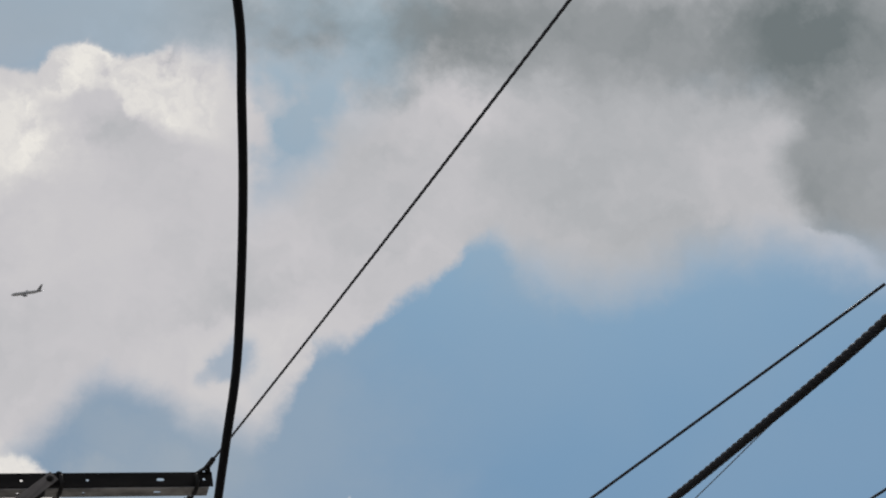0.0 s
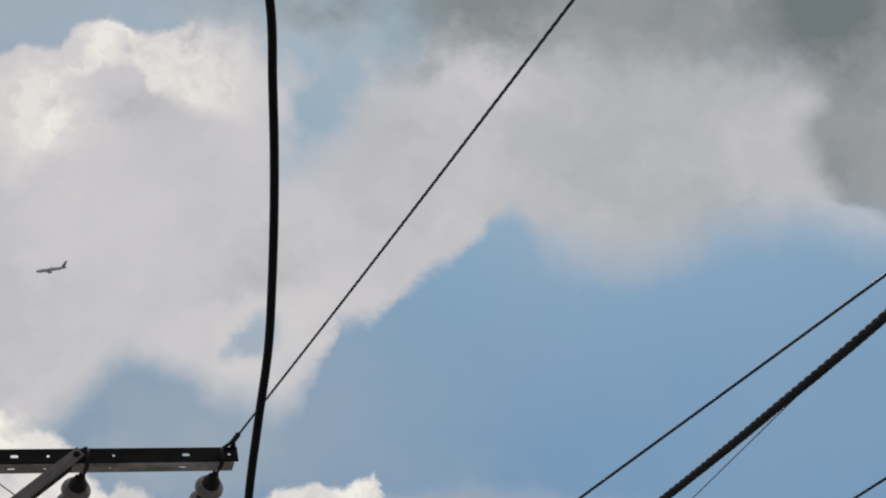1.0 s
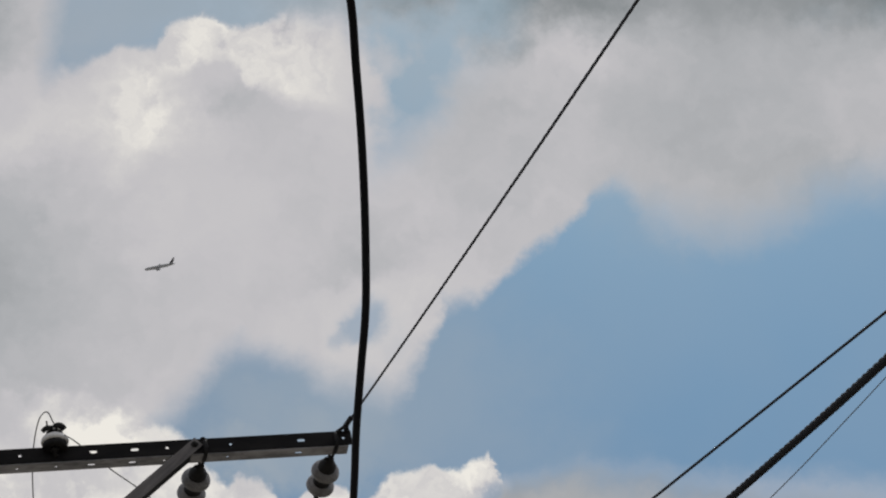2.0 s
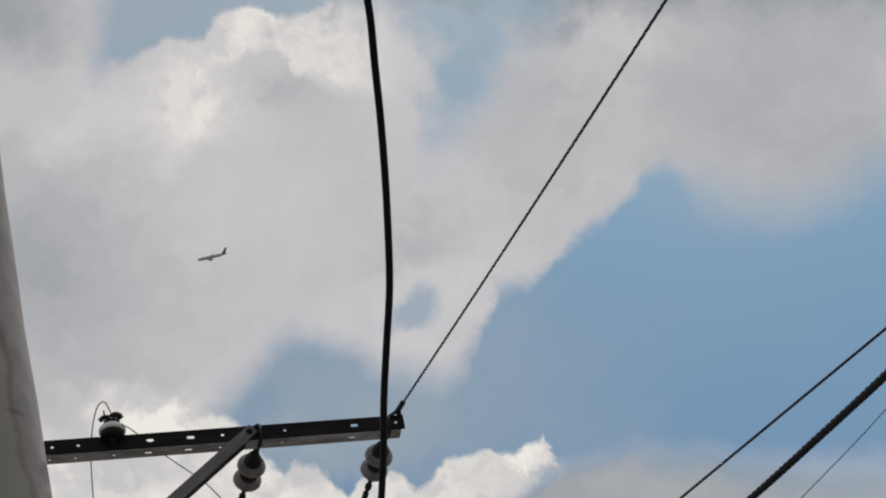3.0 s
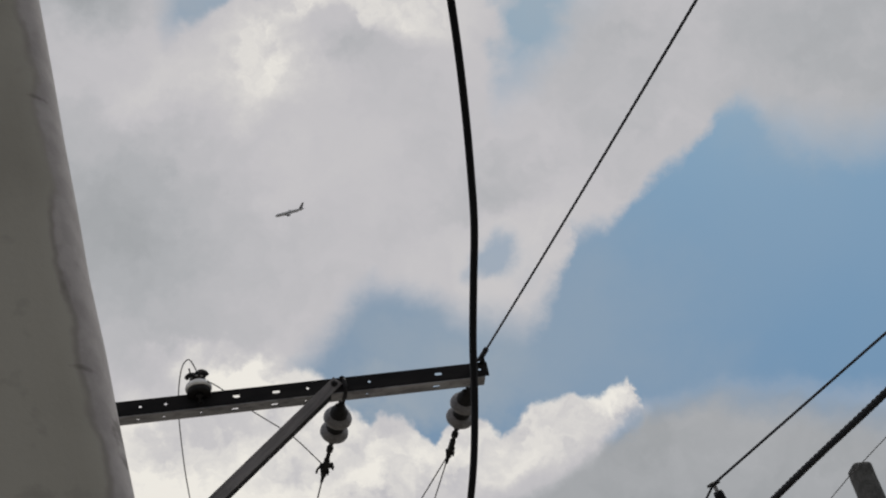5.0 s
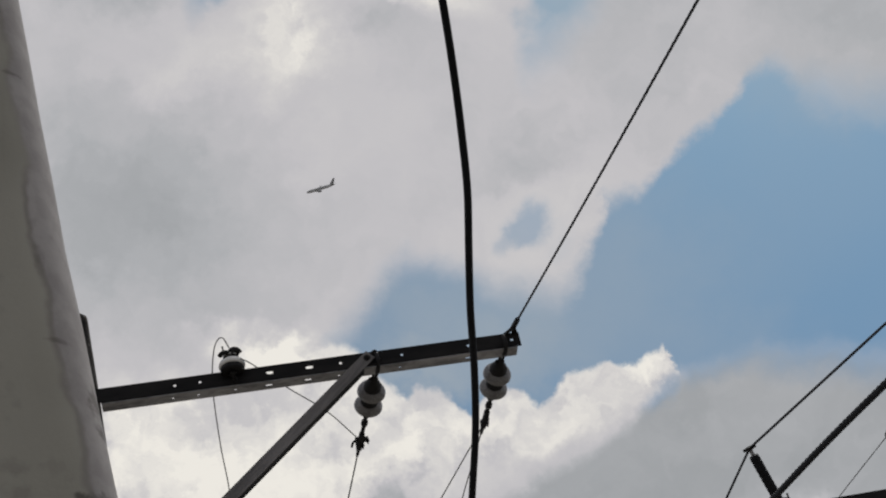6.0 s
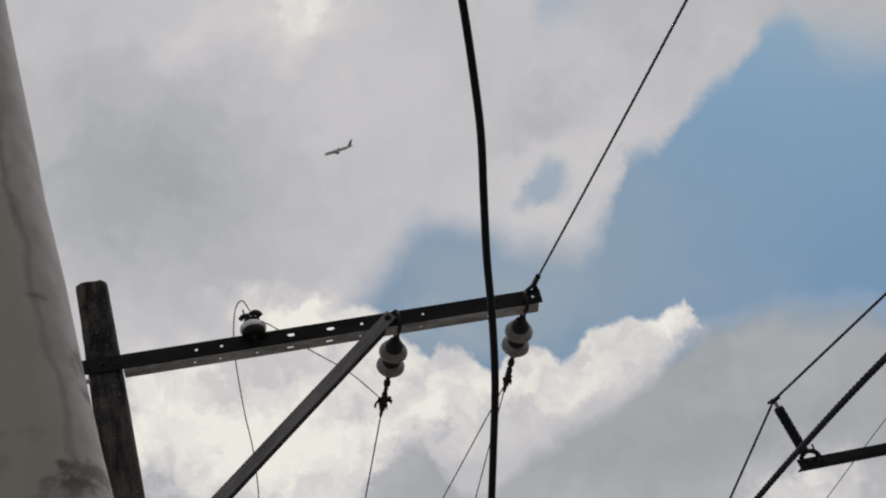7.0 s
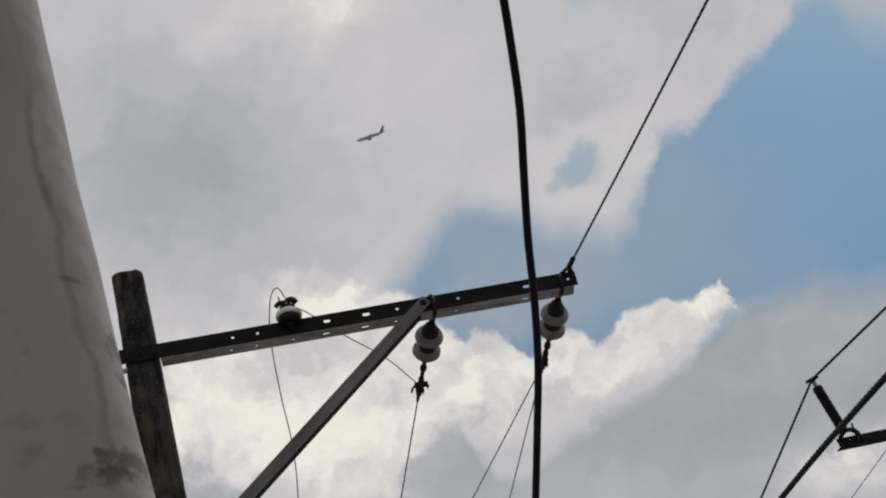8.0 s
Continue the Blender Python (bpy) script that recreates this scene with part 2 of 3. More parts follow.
def worn(dark, light, scale, rough, metal=0.0, bump=0.3, fine=8.0, depth=0.002, gloss=0.5, lo=0.36, hi=0.64, stretch=(1.0, 1.0, 1.0)):
    def build(k, at, s):
        at = k.add("ShaderNodeMapping", {"Vector": at, "Scale": stretch}).outputs[0]
        big = k.noise(at, scale, 5.0, 0.6)
        small = k.noise(at, scale * fine, 4.0, 0.65)
        f = k.math("ADD", k.math("MULTIPLY", big.outputs["Fac"], 0.65), k.math("MULTIPLY", small.outputs["Fac"], 0.35))
        col = k.mix(k.ramp(f, lo, hi), (*dark, 1), (*light, 1))
        k.tree.links.new(col, s.inputs["Base Color"])
        k.tree.links.new(k.ramp(small.outputs["Fac"], 0.3, 0.7, rough - 0.12, rough + 0.12), s.inputs["Roughness"])
        s.inputs["Metallic"].default_value = metal
        s.inputs["Specular IOR Level"].default_value = gloss
        b = k.add("ShaderNodeBump", {"Strength": bump, "Distance": depth, "Height": small.outputs["Fac"]})
        k.tree.links.new(b.outputs[0], s.inputs["Normal"])
    return build


STAINS = [(0.002, -0.158, 0.011, 0.0050, 0.75), (0.0085, -0.152, 0.011, 0.0055, 0.75), (-0.001, -0.1493, 0.0026, 0.0020, 0.6), (0.0085, -0.1045, 0.0038, 0.008, 0.65),
          (0.0100, -0.1180, 0.003, 0.004, 0.7), (-0.0235, -0.137, 0.007, 0.004, 0.22), (-0.0215, -0.148, 0.006, 0.006, 0.22), (-0.0162, 0.0562, 0.005, 0.0018, 0.5),
          (-0.0045, -0.0825, 0.005, 0.0016, 0.5), (-0.0095, -0.043, 0.0022, 0.008, 0.35)]


def plaster(k, at, s):
    big = k.noise(at, 6.0, 6.0, 0.6)
    mid = k.noise(at, 45.0, 6.0, 0.65)
    fine = k.noise(at, 420.0, 4.0, 0.6)
    coat = k.mix(k.ramp(big.outputs["Fac"], 0.35, 0.65), (0.32, 0.311, 0.27, 1), (0.40, 0.39, 0.345, 1))
    bare = k.mix(k.ramp(mid.outputs["Fac"], 0.35, 0.65), (0.325, 0.308, 0.303, 1), (0.415, 0.396, 0.390, 1))
    # the paint has flaked off in a ragged strip along the corner
    x, y, z = k.add("ShaderNodeSeparateXYZ", (at,)).outputs
    rag = k.noise(at, 20.0, 4.0, 0.58)
    below = k.math("MINIMUM", k.math("MULTIPLY", k.math("POWER", k.math("MAXIMUM", k.math("MULTIPLY", z, -1.0), 0.0), 2.0), 0.14), 0.008)
    edge = k.math("SUBTRACT", k.math("ADD", x, k.math("MULTIPLY", z, 0.085)), below)
    off = k.math("ADD", edge, k.math("MULTIPLY", k.math("SUBTRACT", rag.outputs["Fac"], 0.5), 0.018))
    strip = k.ramp(off, -0.0142, -0.0100)
    col = k.mix(strip, coat, bare)
    lip = k.math("MULTIPLY", k.ramp(off, -0.0150, -0.0124), k.ramp(off, -0.0124, -0.0100, 1.0, 0.0))
    col = k.mix(k.math("MULTIPLY", lip, k.ramp(big.outputs["Fac"], 0.40, 0.58, 0.06, 0.45)), col, (0.13, 0.115, 0.105, 1))
    # dark mould spots
    spots = k.noise(at, 60.0, 3.0, 0.5)
    mould = k.math("MULTIPLY", k.ramp(spots.outputs["Fac"], 0.62, 0.70), k.ramp(big.outputs["Fac"], 0.44, 0.60))
    col = k.mix(k.math("MULTIPLY", mould, 0.16), col, (0.12, 0.115, 0.10, 1))
    # damp stains and a few knocks down the edge
    for sx, sz, wide, tall, much in STAINS:
        du = k.math("DIVIDE", k.math("SUBTRACT", x, sx), wide)
        dv = k.math("DIVIDE", k.math("SUBTRACT", z, sz), tall)
        far = k.math("SQRT", k.math("ADD", k.math("MULTIPLY", du, du), k.math("MULTIPLY", dv, dv)))
        far = k.math("ADD", far, k.math("MULTIPLY", k.math("SUBTRACT", k.noise(at, 190.0, 5.0, 0.65).outputs["Fac"], 0.5), 2.6))
        col = k.mix(k.ramp(far, 0.1, 1.2, much, 0.0), col, (0.085, 0.075, 0.066, 1))
    k.tree.links.new(col, s.inputs["Base Color"])
    s.inputs["Roughness"].default_value = 0.9
    h = k.math("ADD", k.math("MULTIPLY", mid.outputs["Fac"], 0.5), k.math("MULTIPLY", fine.outputs["Fac"], 0.2))
    h = k.math("SUBTRACT", h, k.math("MULTIPLY", strip, 0.8))
    b = k.add("ShaderNodeBump", {"Strength": 0.5, "Distance": 0.0012, "Height": h})
    k.tree.links.new(b.outputs[0], s.inputs["Normal"])


def pole_face(k, at, s):
    long = k.add("ShaderNodeMapping", {"Vector": at, "Scale": (13.0, 13.0, 4.0)}).outputs[0]
    runs = k.noise(long, 1.0, 5.0, 0.6)
    grit = k.noise(at, 70.0, 5.0, 0.7)
    blot = k.noise(at, 4.0, 4.0, 0.6)
    f = k.math("ADD", k.math("MULTIPLY", runs.outputs["Fac"], 0.6), k.math("MULTIPLY", grit.outputs["Fac"], 0.4))
    col = k.mix(k.ramp(f, 0.38, 0.66), (0.008, 0.0075, 0.0078, 1), (0.062, 0.056, 0.053, 1))
    # pale brown lime runs down the face, with flaked light spots
    wide = k.add("ShaderNodeMapping", {"Vector": at, "Scale": (9.0, 9.0, 0.8)}).outputs[0]
    stripe = k.math("MULTIPLY", k.ramp(k.noise(wide, 1.0, 4.0, 0.6).outputs["Fac"], 0.44, 0.62), k.ramp(blot.outputs["Fac"], 0.40, 0.56))
    col = k.mix(k.math("MULTIPLY", stripe, 0.50), col, (0.150, 0.112, 0.078, 1))
    flake = k.noise(at, 38.0, 4.0, 0.6).outputs["Fac"]
    col = k.mix(k.ramp(flake, 0.64, 0.72, 0.0, 0.55), col, (0.26, 0.24, 0.215, 1))
    col = k.mix(k.ramp(grit.outputs["Fac"], 0.64, 0.72, 0.0, 0.6), col, (0.20, 0.18, 0.155, 1))
    k.tree.links.new(col, s.inputs["Base Color"])
    s.inputs["Roughness"].default_value = 0.9
    s.inputs["Specular IOR Level"].default_value = 0.2
    bump = k.add("ShaderNodeBump", {"Strength": 0.8, "Distance": 0.006, "Height": f})
    k.tree.links.new(bump.outputs[0], s.inputs["Normal"])


PLASTER = material("weathered_plaster", plaster)
# arm web and flange are one steel; the web's shade is coloured in
STEEL = material("galvanised_steel_shade_tone", worn((0.003, 0.003, 0.0035), (0.014, 0.0125, 0.0125), 9.0, 0.7, 0.0, 0.4, gloss=0.16, stretch=(0.3, 1.0, 1.0)))
BRACE_STEEL = material("rusty_steel", worn((0.072, 0.066, 0.064), (0.175, 0.162, 0.157), 10.0, 0.65, 0.1, 0.3, fine=5.0, stretch=(0.16, 1.0, 1.0)))
# also real pale metal; on the arm flange it paints light from below
PALE_LIT_STEEL = material("pale_and_lit_galvanised_steel", worn((0.15, 0.15, 0.158), (0.38, 0.375, 0.39), 6.0, 0.6, 0.1, 0.3, stretch=(0.35, 1.0, 1.0)))
# pin insulator's white glaze, set brighter to carry sky light from above
GLAZE = material("white_porcelain_lit", worn((0.62, 0.61, 0.59), (0.80, 0.79, 0.77), 14.0, 0.2, 0.0, 0.05))
POLE = material("stained_concrete", pole_face)
GREY_POLE = material("weathered_grey_concrete", worn((0.05, 0.05, 0.048), (0.12, 0.12, 0.115), 9.0, 0.9, 0.0, 0.6, depth=0.005, gloss=0.2))
# white disc porcelain with backlit shade put into the colour as grey
SHADED_PORCELAIN = material("white_porcelain_shaded_grey", worn((0.115, 0.112, 0.114), (0.215, 0.209, 0.21), 12.0, 0.18, 0.0, 0.05))
CAP_IRON = material("dark_cap_iron", worn((0.005, 0.005, 0.006), (0.018, 0.017, 0.017), 20.0, 0.65, 0.0, 0.4, gloss=0.25))
RUBBER = material("black_cable_sheath", worn((0.0035, 0.004, 0.006), (0.009, 0.010, 0.014), 40.0, 0.65, 0.0, 0.2, gloss=0.2))
STRAND = material("weathered_steel_strand", worn((0.010, 0.011, 0.016), (0.030, 0.032, 0.040), 30.0, 0.5, 0.5, 0.2))
ALLOY = material("grey_aluminium_wire", worn((0.06, 0.06, 0.06), (0.13, 0.13, 0.128), 30.0, 0.5, 0.5, 0.2))
# unseen ground, its pale tone picked to bounce light onto the near wall
EARTH = material("pale_bounce_earth", worn((0.17, 0.155, 0.13), (0.28, 0.26, 0.225), 0.6, 0.95, 0.0, 0.6, 14.0, 0.03))
PAINT = material("pale_grey_aircraft_paint", worn((0.34, 0.345, 0.35), (0.44, 0.445, 0.45), 0.3, 0.45, 0.0, 0.0))
DARK_PAINT = material("grey_aircraft_paint", worn((0.13, 0.133, 0.14), (0.20, 0.203, 0.21), 0.3, 0.5, 0.0, 0.0))


# ---- mesh helpers ----
def part(name, bm, mat, parent=None, label="", smooth=False):
    me = bpy.data.meshes.new(name)
    bmesh.ops.recalc_face_normals(bm, faces=bm.faces)
    for f in bm.faces:
        f.smooth = smooth
    bm.to_mesh(me)
    bm.free()
    me.materials.append(mat)
    ob = new(name, me)
    ob.parent = parent
    return tagged(ob, label)


def thing(name, label, category, m=None, group="", kind=""):
    ob = new(name)
    if m is not None:
        ob.matrix_world = m
    return tagged(ob, label, category, group, kind)


def box(bm, lo, hi, bevel=0.0):
    r = bmesh.ops.create_cube(bm, size=1.0)
    lo, hi = Vector(lo), Vector(hi)
    for w in r["verts"]:
        w.co = Vector([(lo[i] + hi[i]) / 2 + w.co[i] * (hi[i] - lo[i]) for i in range(3)])
    if bevel:
        es = list({e for w in r["verts"] for e in w.link_edges})
        bmesh.ops.bevel(bm, geom=es, offset=bevel, segments=2, affect="EDGES", profile=0.5)
    return bm


def lathe(bm, profile, seg=28, m=Matrix()):
    """Turns (radius, height) rows about z."""
    rings = []
    for rad, h in profile:
        if rad < 1e-5:
            rings.append([bm.verts.new(m @ Vector((0, 0, h)))])
        else:
            rings.append([bm.verts.new(m @ Vector((rad * math.cos(2 * math.pi * i / seg), rad * math.sin(2 * math.pi * i / seg), h))) for i in range(seg)])
    for a, b in zip(rings, rings[1:]):
        for i in range(seg):
            j = (i + 1) % seg
            q = [a[i % len(a)], a[j % len(a)], b[j % len(b)], b[i % len(b)]]
            q = list(dict.fromkeys(q))
            if len(q) > 2:
                bm.faces.new(q)
    return bm


def tube(bm, pts, rad, seg=8):
    """A round bar along a line of points."""
    pts = [Vector(p) for p in pts]
    side = None
    rings = []
    for i, p in enumerate(pts):
        t = (pts[min(i + 1, len(pts) - 1)] - pts[max(i - 1, 0)]).normalized()
        if side is None:
            side = t.orthogonal().normalized()
        side = (side - t * side.dot(t)).normalized()
        up = t.cross(side)
        k = rad[i] if isinstance(rad, (list, tuple)) else rad
        rings.append([bm.verts.new(p + (side * math.cos(2 * math.pi * j / seg) + up * math.sin(2 * math.pi * j / seg)) * k) for j in range(seg)])
    for a, b in zip(rings, rings[1:]):
        for j in range(seg):
            bm.faces.new((a[j], a[(j + 1) % seg], b[(j + 1) % seg], b[j]))
    bm.faces.new(rings[0])
    bm.faces.new(list(reversed(rings[-1])))
    return bm


def smooth_line(pts, n=8):
    """A Catmull-Rom line through the points."""
    p = [Vector(q) for q in pts]
    p = [p[0] * 2 - p[1]] + p + [p[-1] * 2 - p[-2]]
    out = []
    for i in range(1, len(p) - 2):
        for k in range(n):
            t = k / n
            a, b, c, d = p[i - 1:i + 3]
            out.append(0.5 * (2 * b + (c - a) * t + (2 * a - 5 * b + 4 * c - d) * t * t + (3 * b - a - 3 * c + d) * t ** 3))
    return out + [p[-2]]


def sagging(a, b, sag, n=24):
    a, b = Vector(a), Vector(b)
    return [a.lerp(b, i / n) - Vector((0, 0, sag * 4 * (i / n) * (1 - i / n))) for i in range(n + 1)]


def twisted(bm, pts, strands, rad, ring, pitch, step, seg=6, phase=0.0):
    """Strands laid round a line like a rope."""
    pts = [Vector(p) for p in pts]
    lengths = [0.0]
    for a, b in zip(pts, pts[1:]):
        lengths.append(lengths[-1] + (b - a).length)
    n = int(lengths[-1] / step)
    rows, k = [], 0
    for i in range(n + 1):
        s = lengths[-1] * i / n
        while k < len(pts) - 2 and lengths[k + 1] < s:
            k += 1
        f = (s - lengths[k]) / (lengths[k + 1] - lengths[k])
        t = (pts[k + 1] - pts[k]).normalized()
        x = t.cross(Vector((0, 0, 1))).normalized()
        rows.append((pts[k].lerp(pts[k + 1], f), x, t.cross(x), s))
    for j in range(strands):
        line = []
        for p, x, y, s in rows:
            w = 2 * math.pi * (s / pitch + j / strands) + phase
            line.append(p + (x * math.cos(w) + y * math.sin(w)) * ring)
        tube(bm, line, rad, seg)
    return bm


def plate(length, height, thick, holes):
    """A plate in x and z, its front at y = 0, with long or round holes (x, z, half length, half height) through it."""
    bm = bmesh.new()
    holes = sorted(holes)
    cuts, x = [], 0.0
    for hx, hz, a, b in holes:
        w = a + 0.03
        if hx - w > x + 1e-4:
            cuts.append((x, hx - w, None))
        cuts.append((hx - w, hx + w, (hx, hz, a, b)))
        x = hx + w
    cuts.append((x, length, None))
    cache = {}

    def vert(px, py, pz):
        key = (round(px, 5), round(py, 5), round(pz, 5))
        if key not in cache:
            cache[key] = bm.verts.new((px, py, pz))
        return cache[key]

    lo, hi = -height / 2, height / 2
    for x0, x1, hole in cuts:
        if hole is None:
            for y in (0.0, thick):
                bm.faces.new([vert(px, y, pz) for px, pz in ((x0, lo), (x1, lo), (x1, hi), (x0, hi))])
            continue
        hx, hz, a, b = hole
        corner = [(x0, lo), (x1, lo), (x1, hi), (x0, hi)]
        inner = []
        for i in range(16):
            w = 2 * math.pi * (i + 0.5) / 16 - math.pi
            sq = max(a - b, 0.0)
            inner.append((hx + math.copysign(sq, math.cos(w)) + b * math.cos(w), hz + b * math.sin(w)))
        # four fans from the corners and one quad per side
        for y in (0.0, thick):
            for q in range(4):
                cx, cz = corner[q]
                ids = range(q * 4, q * 4 + 4)
                for i in list(ids)[:-1]:
                    bm.faces.new((vert(cx, y, cz), vert(inner[i][0], y, inner[i][1]), vert(inner[i + 1][0], y, inner[i + 1][1])))
                nx, nz = corner[(q + 1) % 4]
                i, j = q * 4 + 3, (q * 4 + 4) % 16
                bm.faces.new((vert(cx, y, cz), vert(inner[i][0], y, inner[i][1]), vert(inner[j][0], y, inner[j][1]), vert(nx, y, nz)))
        for i in range(16):
            j = (i + 1) % 16
            bm.faces.new([vert(inner[k][0], y, inner[k][1]) for k, y in ((i, 0.0), (j, 0.0), (j, thick), (i, thick))])
    rim = [e for e in bm.edges if len(e.link_faces) == 1 and abs(e.verts[0].co.y) < 1e-6 and abs(e.verts[1].co.y) < 1e-6]
    for e in rim:
        p, q = (w.co for w in e.verts)
        bm.faces.new((vert(p.x, 0.0, p.z), vert(q.x, 0.0, q.z), vert(q.x, thick, q.z), vert(p.x, thick, p.z)))
    return bm


def bolt(bm, p, axis, rad=0.014, height=0.014, shank=0.0):
    """A six-sided head with a washer, looking along axis."""
    m = Matrix.Translation(p) @ Vector(axis).to_track_quat("Z", "Y").to_matrix().to_4x4()
    lathe(bm, [(0, 0), (rad * 1.5, 0), (rad * 1.5, 0.003), (rad, 0.003)], 16, m)
    lathe(bm, [(0, 0.003), (rad, 0.003), (rad, height), (rad * 0.8, height + 0.003), (0, height + 0.003)], 6, m)
    if shank:
        lathe(bm, [(0, height), (rad * 0.55, height), (rad * 0.55, height + shank), (0, height + shank)], 10, m)
    return bm


# ---- the setting ----
bm = bmesh.new()
bmesh.ops.create_grid(bm, x_segments=60, y_segments=60, size=1.0)
for w in bm.verts:
    x, y = (math.copysign(abs(c) ** 3 * 3000, c) for c in w.co[:2])
    w.co = (x, y, 0.04 * noise.noise((x * 0.3, y * 0.3, 0)))
tagged(part("ground", bm, EARTH, smooth=True), "unseen packed earth reaching the horizon, kept pale to bounce light", "ground", kind="structure")

# the corner of a house wall close beside the camera
WALL_EDGE, WALL_LEAN, WALL_TURN = (-0.1367, 0.500, 2.03), -0.085, 24.0
bm = bmesh.new()
nz, thick, rnd = 90, 0.20, 0.020
bottom, top = -2.10, 1.17
prof = [(-1.6 + 1.6 * (i / 18) ** 0.6 - rnd, 0.0) for i in range(18)]
prof += [(-rnd + rnd * math.sin(a), rnd - rnd * math.cos(a)) for a in [math.pi / 2 * i / 8 for i in range(9)]]
prof += [(0.0, thick - rnd), (-rnd, thick), (-1.6, thick)]
rows = []
for j in range(nz + 1):
    z = bottom + (top - bottom) * j / nz
    ring = []
    for px, py in prof:
        chip = 0.0022 * noise.noise((px * 20, py * 20, z * 9)) + 0.0012 * noise.noise((px * 60, py * 60, z * 40))
        ring.append(bm.verts.new((px + chip + z * WALL_LEAN + (min(0.14 * z * z, 0.008) if z < 0 else 0.0), py + chip, z)))
    rows.append(ring)
for a, b in zip(rows, rows[1:]):
    for i in range(len(prof)):
        j = (i + 1) % len(prof)
        bm.faces.new((a[i], a[j], b[j], b[i]))
bm.faces.new(rows[0])
bm.faces.new(list(reversed(rows[-1])))
wall = tagged(part("wall_1", bm, PLASTER, smooth=True), "grey-beige plastered wall corner with cracked worn edge", "wall", kind="structure")
wall.matrix_world = pose(*WALL_EDGE, 0, 0, WALL_TURN)

# an unseen plain wall, added behind the camera to darken the near wall
bm = box(bmesh.new(), (-6, -1.75, 0), (6, -1.5, 3.2), 0.01)
tagged(part("shade_wall", bm, PLASTER), "unseen plain wall added behind the walk to block sky light", "wall", kind="structure")

# ---- the pole with its cross-arm ----
ARM_AT = Vector((-3.169, 9.559, 8.191))
ARM_X = Vector((0.9723, 0.2336, 0.0)).normalized()
ARM_Y = Vector((-0.2336, 0.9723, 0.0)).normalized()
ARM_M = Matrix.Translation(ARM_AT) @ Matrix((ARM_X, ARM_Y, Vector((0, 0, 1)))).transposed().to_4x4()
POLE_TOP, POLE_LEAN = ARM_M @ Vector((-0.002, 0.145, 0.775)), -0.045


def pole_bm(height, lean, w_top, w_foot, d_top, d_foot):
    """A tapered pole with chamfered corners and a worn top, its top at the origin."""
    bm = bmesh.new()
    rings, n = [], 46
    for i in range(n + 1):
        f = (i / n) ** 1.6
        z = -height * f
        w, d = w_top + (w_foot - w_top) * f, d_top + (d_foot - d_top) * f
        if i == 0:
            w, d = w * 0.8, d * 0.8
            z = 0.0
        elif i == 1:
            z = -0.022
        ring = []
        for k in range(24):
            a = 2 * math.pi * (k + 0.5) / 24
            c, s = math.cos(a), math.sin(a)
            q = (abs(c) ** 5 + abs(s) ** 5) ** (-1 / 5)
            x, y = w / 2 * c * q, d / 2 * s * q
            j = 0.006 * noise.noise((x * 14, y * 14, z * 8)) + 0.003 * noise.noise((x * 50, y * 50, z * 40))
            ring.append(bm.verts.new((x * (1 + j * 6) - z * lean * -1, y * (1 + j * 6), z + (0.012 * noise.noise((x * 30, y * 30, 3)) if i == 0 else 0))))
        rings.append(ring)
    for a, b in zip(rings, rings[1:]):
        for k in range(24):
            bm.faces.new((a[k], a[(k + 1) % 24], b[(k + 1) % 24], b[k]))
    bm.faces.new(rings[0])
    bm.faces.new(list(reversed(rings[-1])))
    return bm


pole = part("utility_pole", pole_bm(POLE_TOP.z, POLE_LEAN, 0.232, 0.38, 0.235, 0.38), POLE, smooth=True)
pole.matrix_world = Matrix.Translation(POLE_TOP) @ pose(0, 0, 0, 0, 0, 14)
tagged(pole, "dark weathered tapered concrete utility pole with stained sides", "pole", "utility poles")

arm = thing("cross_arm", "dark steel angle cross-arm with punched slots bolted to the pole", "cross-arm", ARM_M)
R0, SL = (0.012, 0.012), (0.028, 0.014)
L0 = 0.115
ARM_LEN = 3.23 + L0
WEB = [(0.694, R0), (0.874, R0), (1.123, R0), (1.374, SL), (1.664, SL), (1.892, R0), (2.344, R0), (2.856, SL), (3.168, R0)]
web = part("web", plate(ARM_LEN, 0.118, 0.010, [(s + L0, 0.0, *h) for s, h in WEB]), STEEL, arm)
web.location = (-L0, 0, 0)
FLANGE = [(0.672, R0), (0.852, R0), (1.118, R0), (1.360, SL), (1.645, SL), (1.87, R0), (2.32, R0), (2.835, SL)]
F0 = 0.17
# same steel as the web, its paler colour standing in for bounced light
flange = part("flange", plate(3.20 - F0, 0.105, 0.009, [(s - F0, 0.004, *h) for s, h in FLANGE]), PALE_LIT_STEEL, arm, "underside flange of the angle, coloured paler for light from below")
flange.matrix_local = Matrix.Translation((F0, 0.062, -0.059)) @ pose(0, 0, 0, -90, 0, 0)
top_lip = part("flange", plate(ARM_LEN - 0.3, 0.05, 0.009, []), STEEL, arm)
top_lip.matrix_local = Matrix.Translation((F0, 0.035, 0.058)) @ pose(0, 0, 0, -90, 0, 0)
for x, z in ((0.03, 0.0), (2.15, 0.048), (1.123, -0.02)):
    part("bolt", bolt(bmesh.new(), (x, 0.0, z), (0, -1, 0), 0.016, 0.016, 0.012), CAP_IRON, arm)
# clamp strap round the pole
strap = bmesh.new()
box(strap, (-0.07, 0.225, -0.03), (0.13, 0.233, 0.04), 0.002)
part("pole_clamp", strap, STEEL, arm)
for x in (-0.066, 0.126):
    part("bolt", tube(bmesh.new(), [(x, -0.02, -0.02), (x, 0.26, -0.02)], 0.009, 8), CAP_IRON, arm)

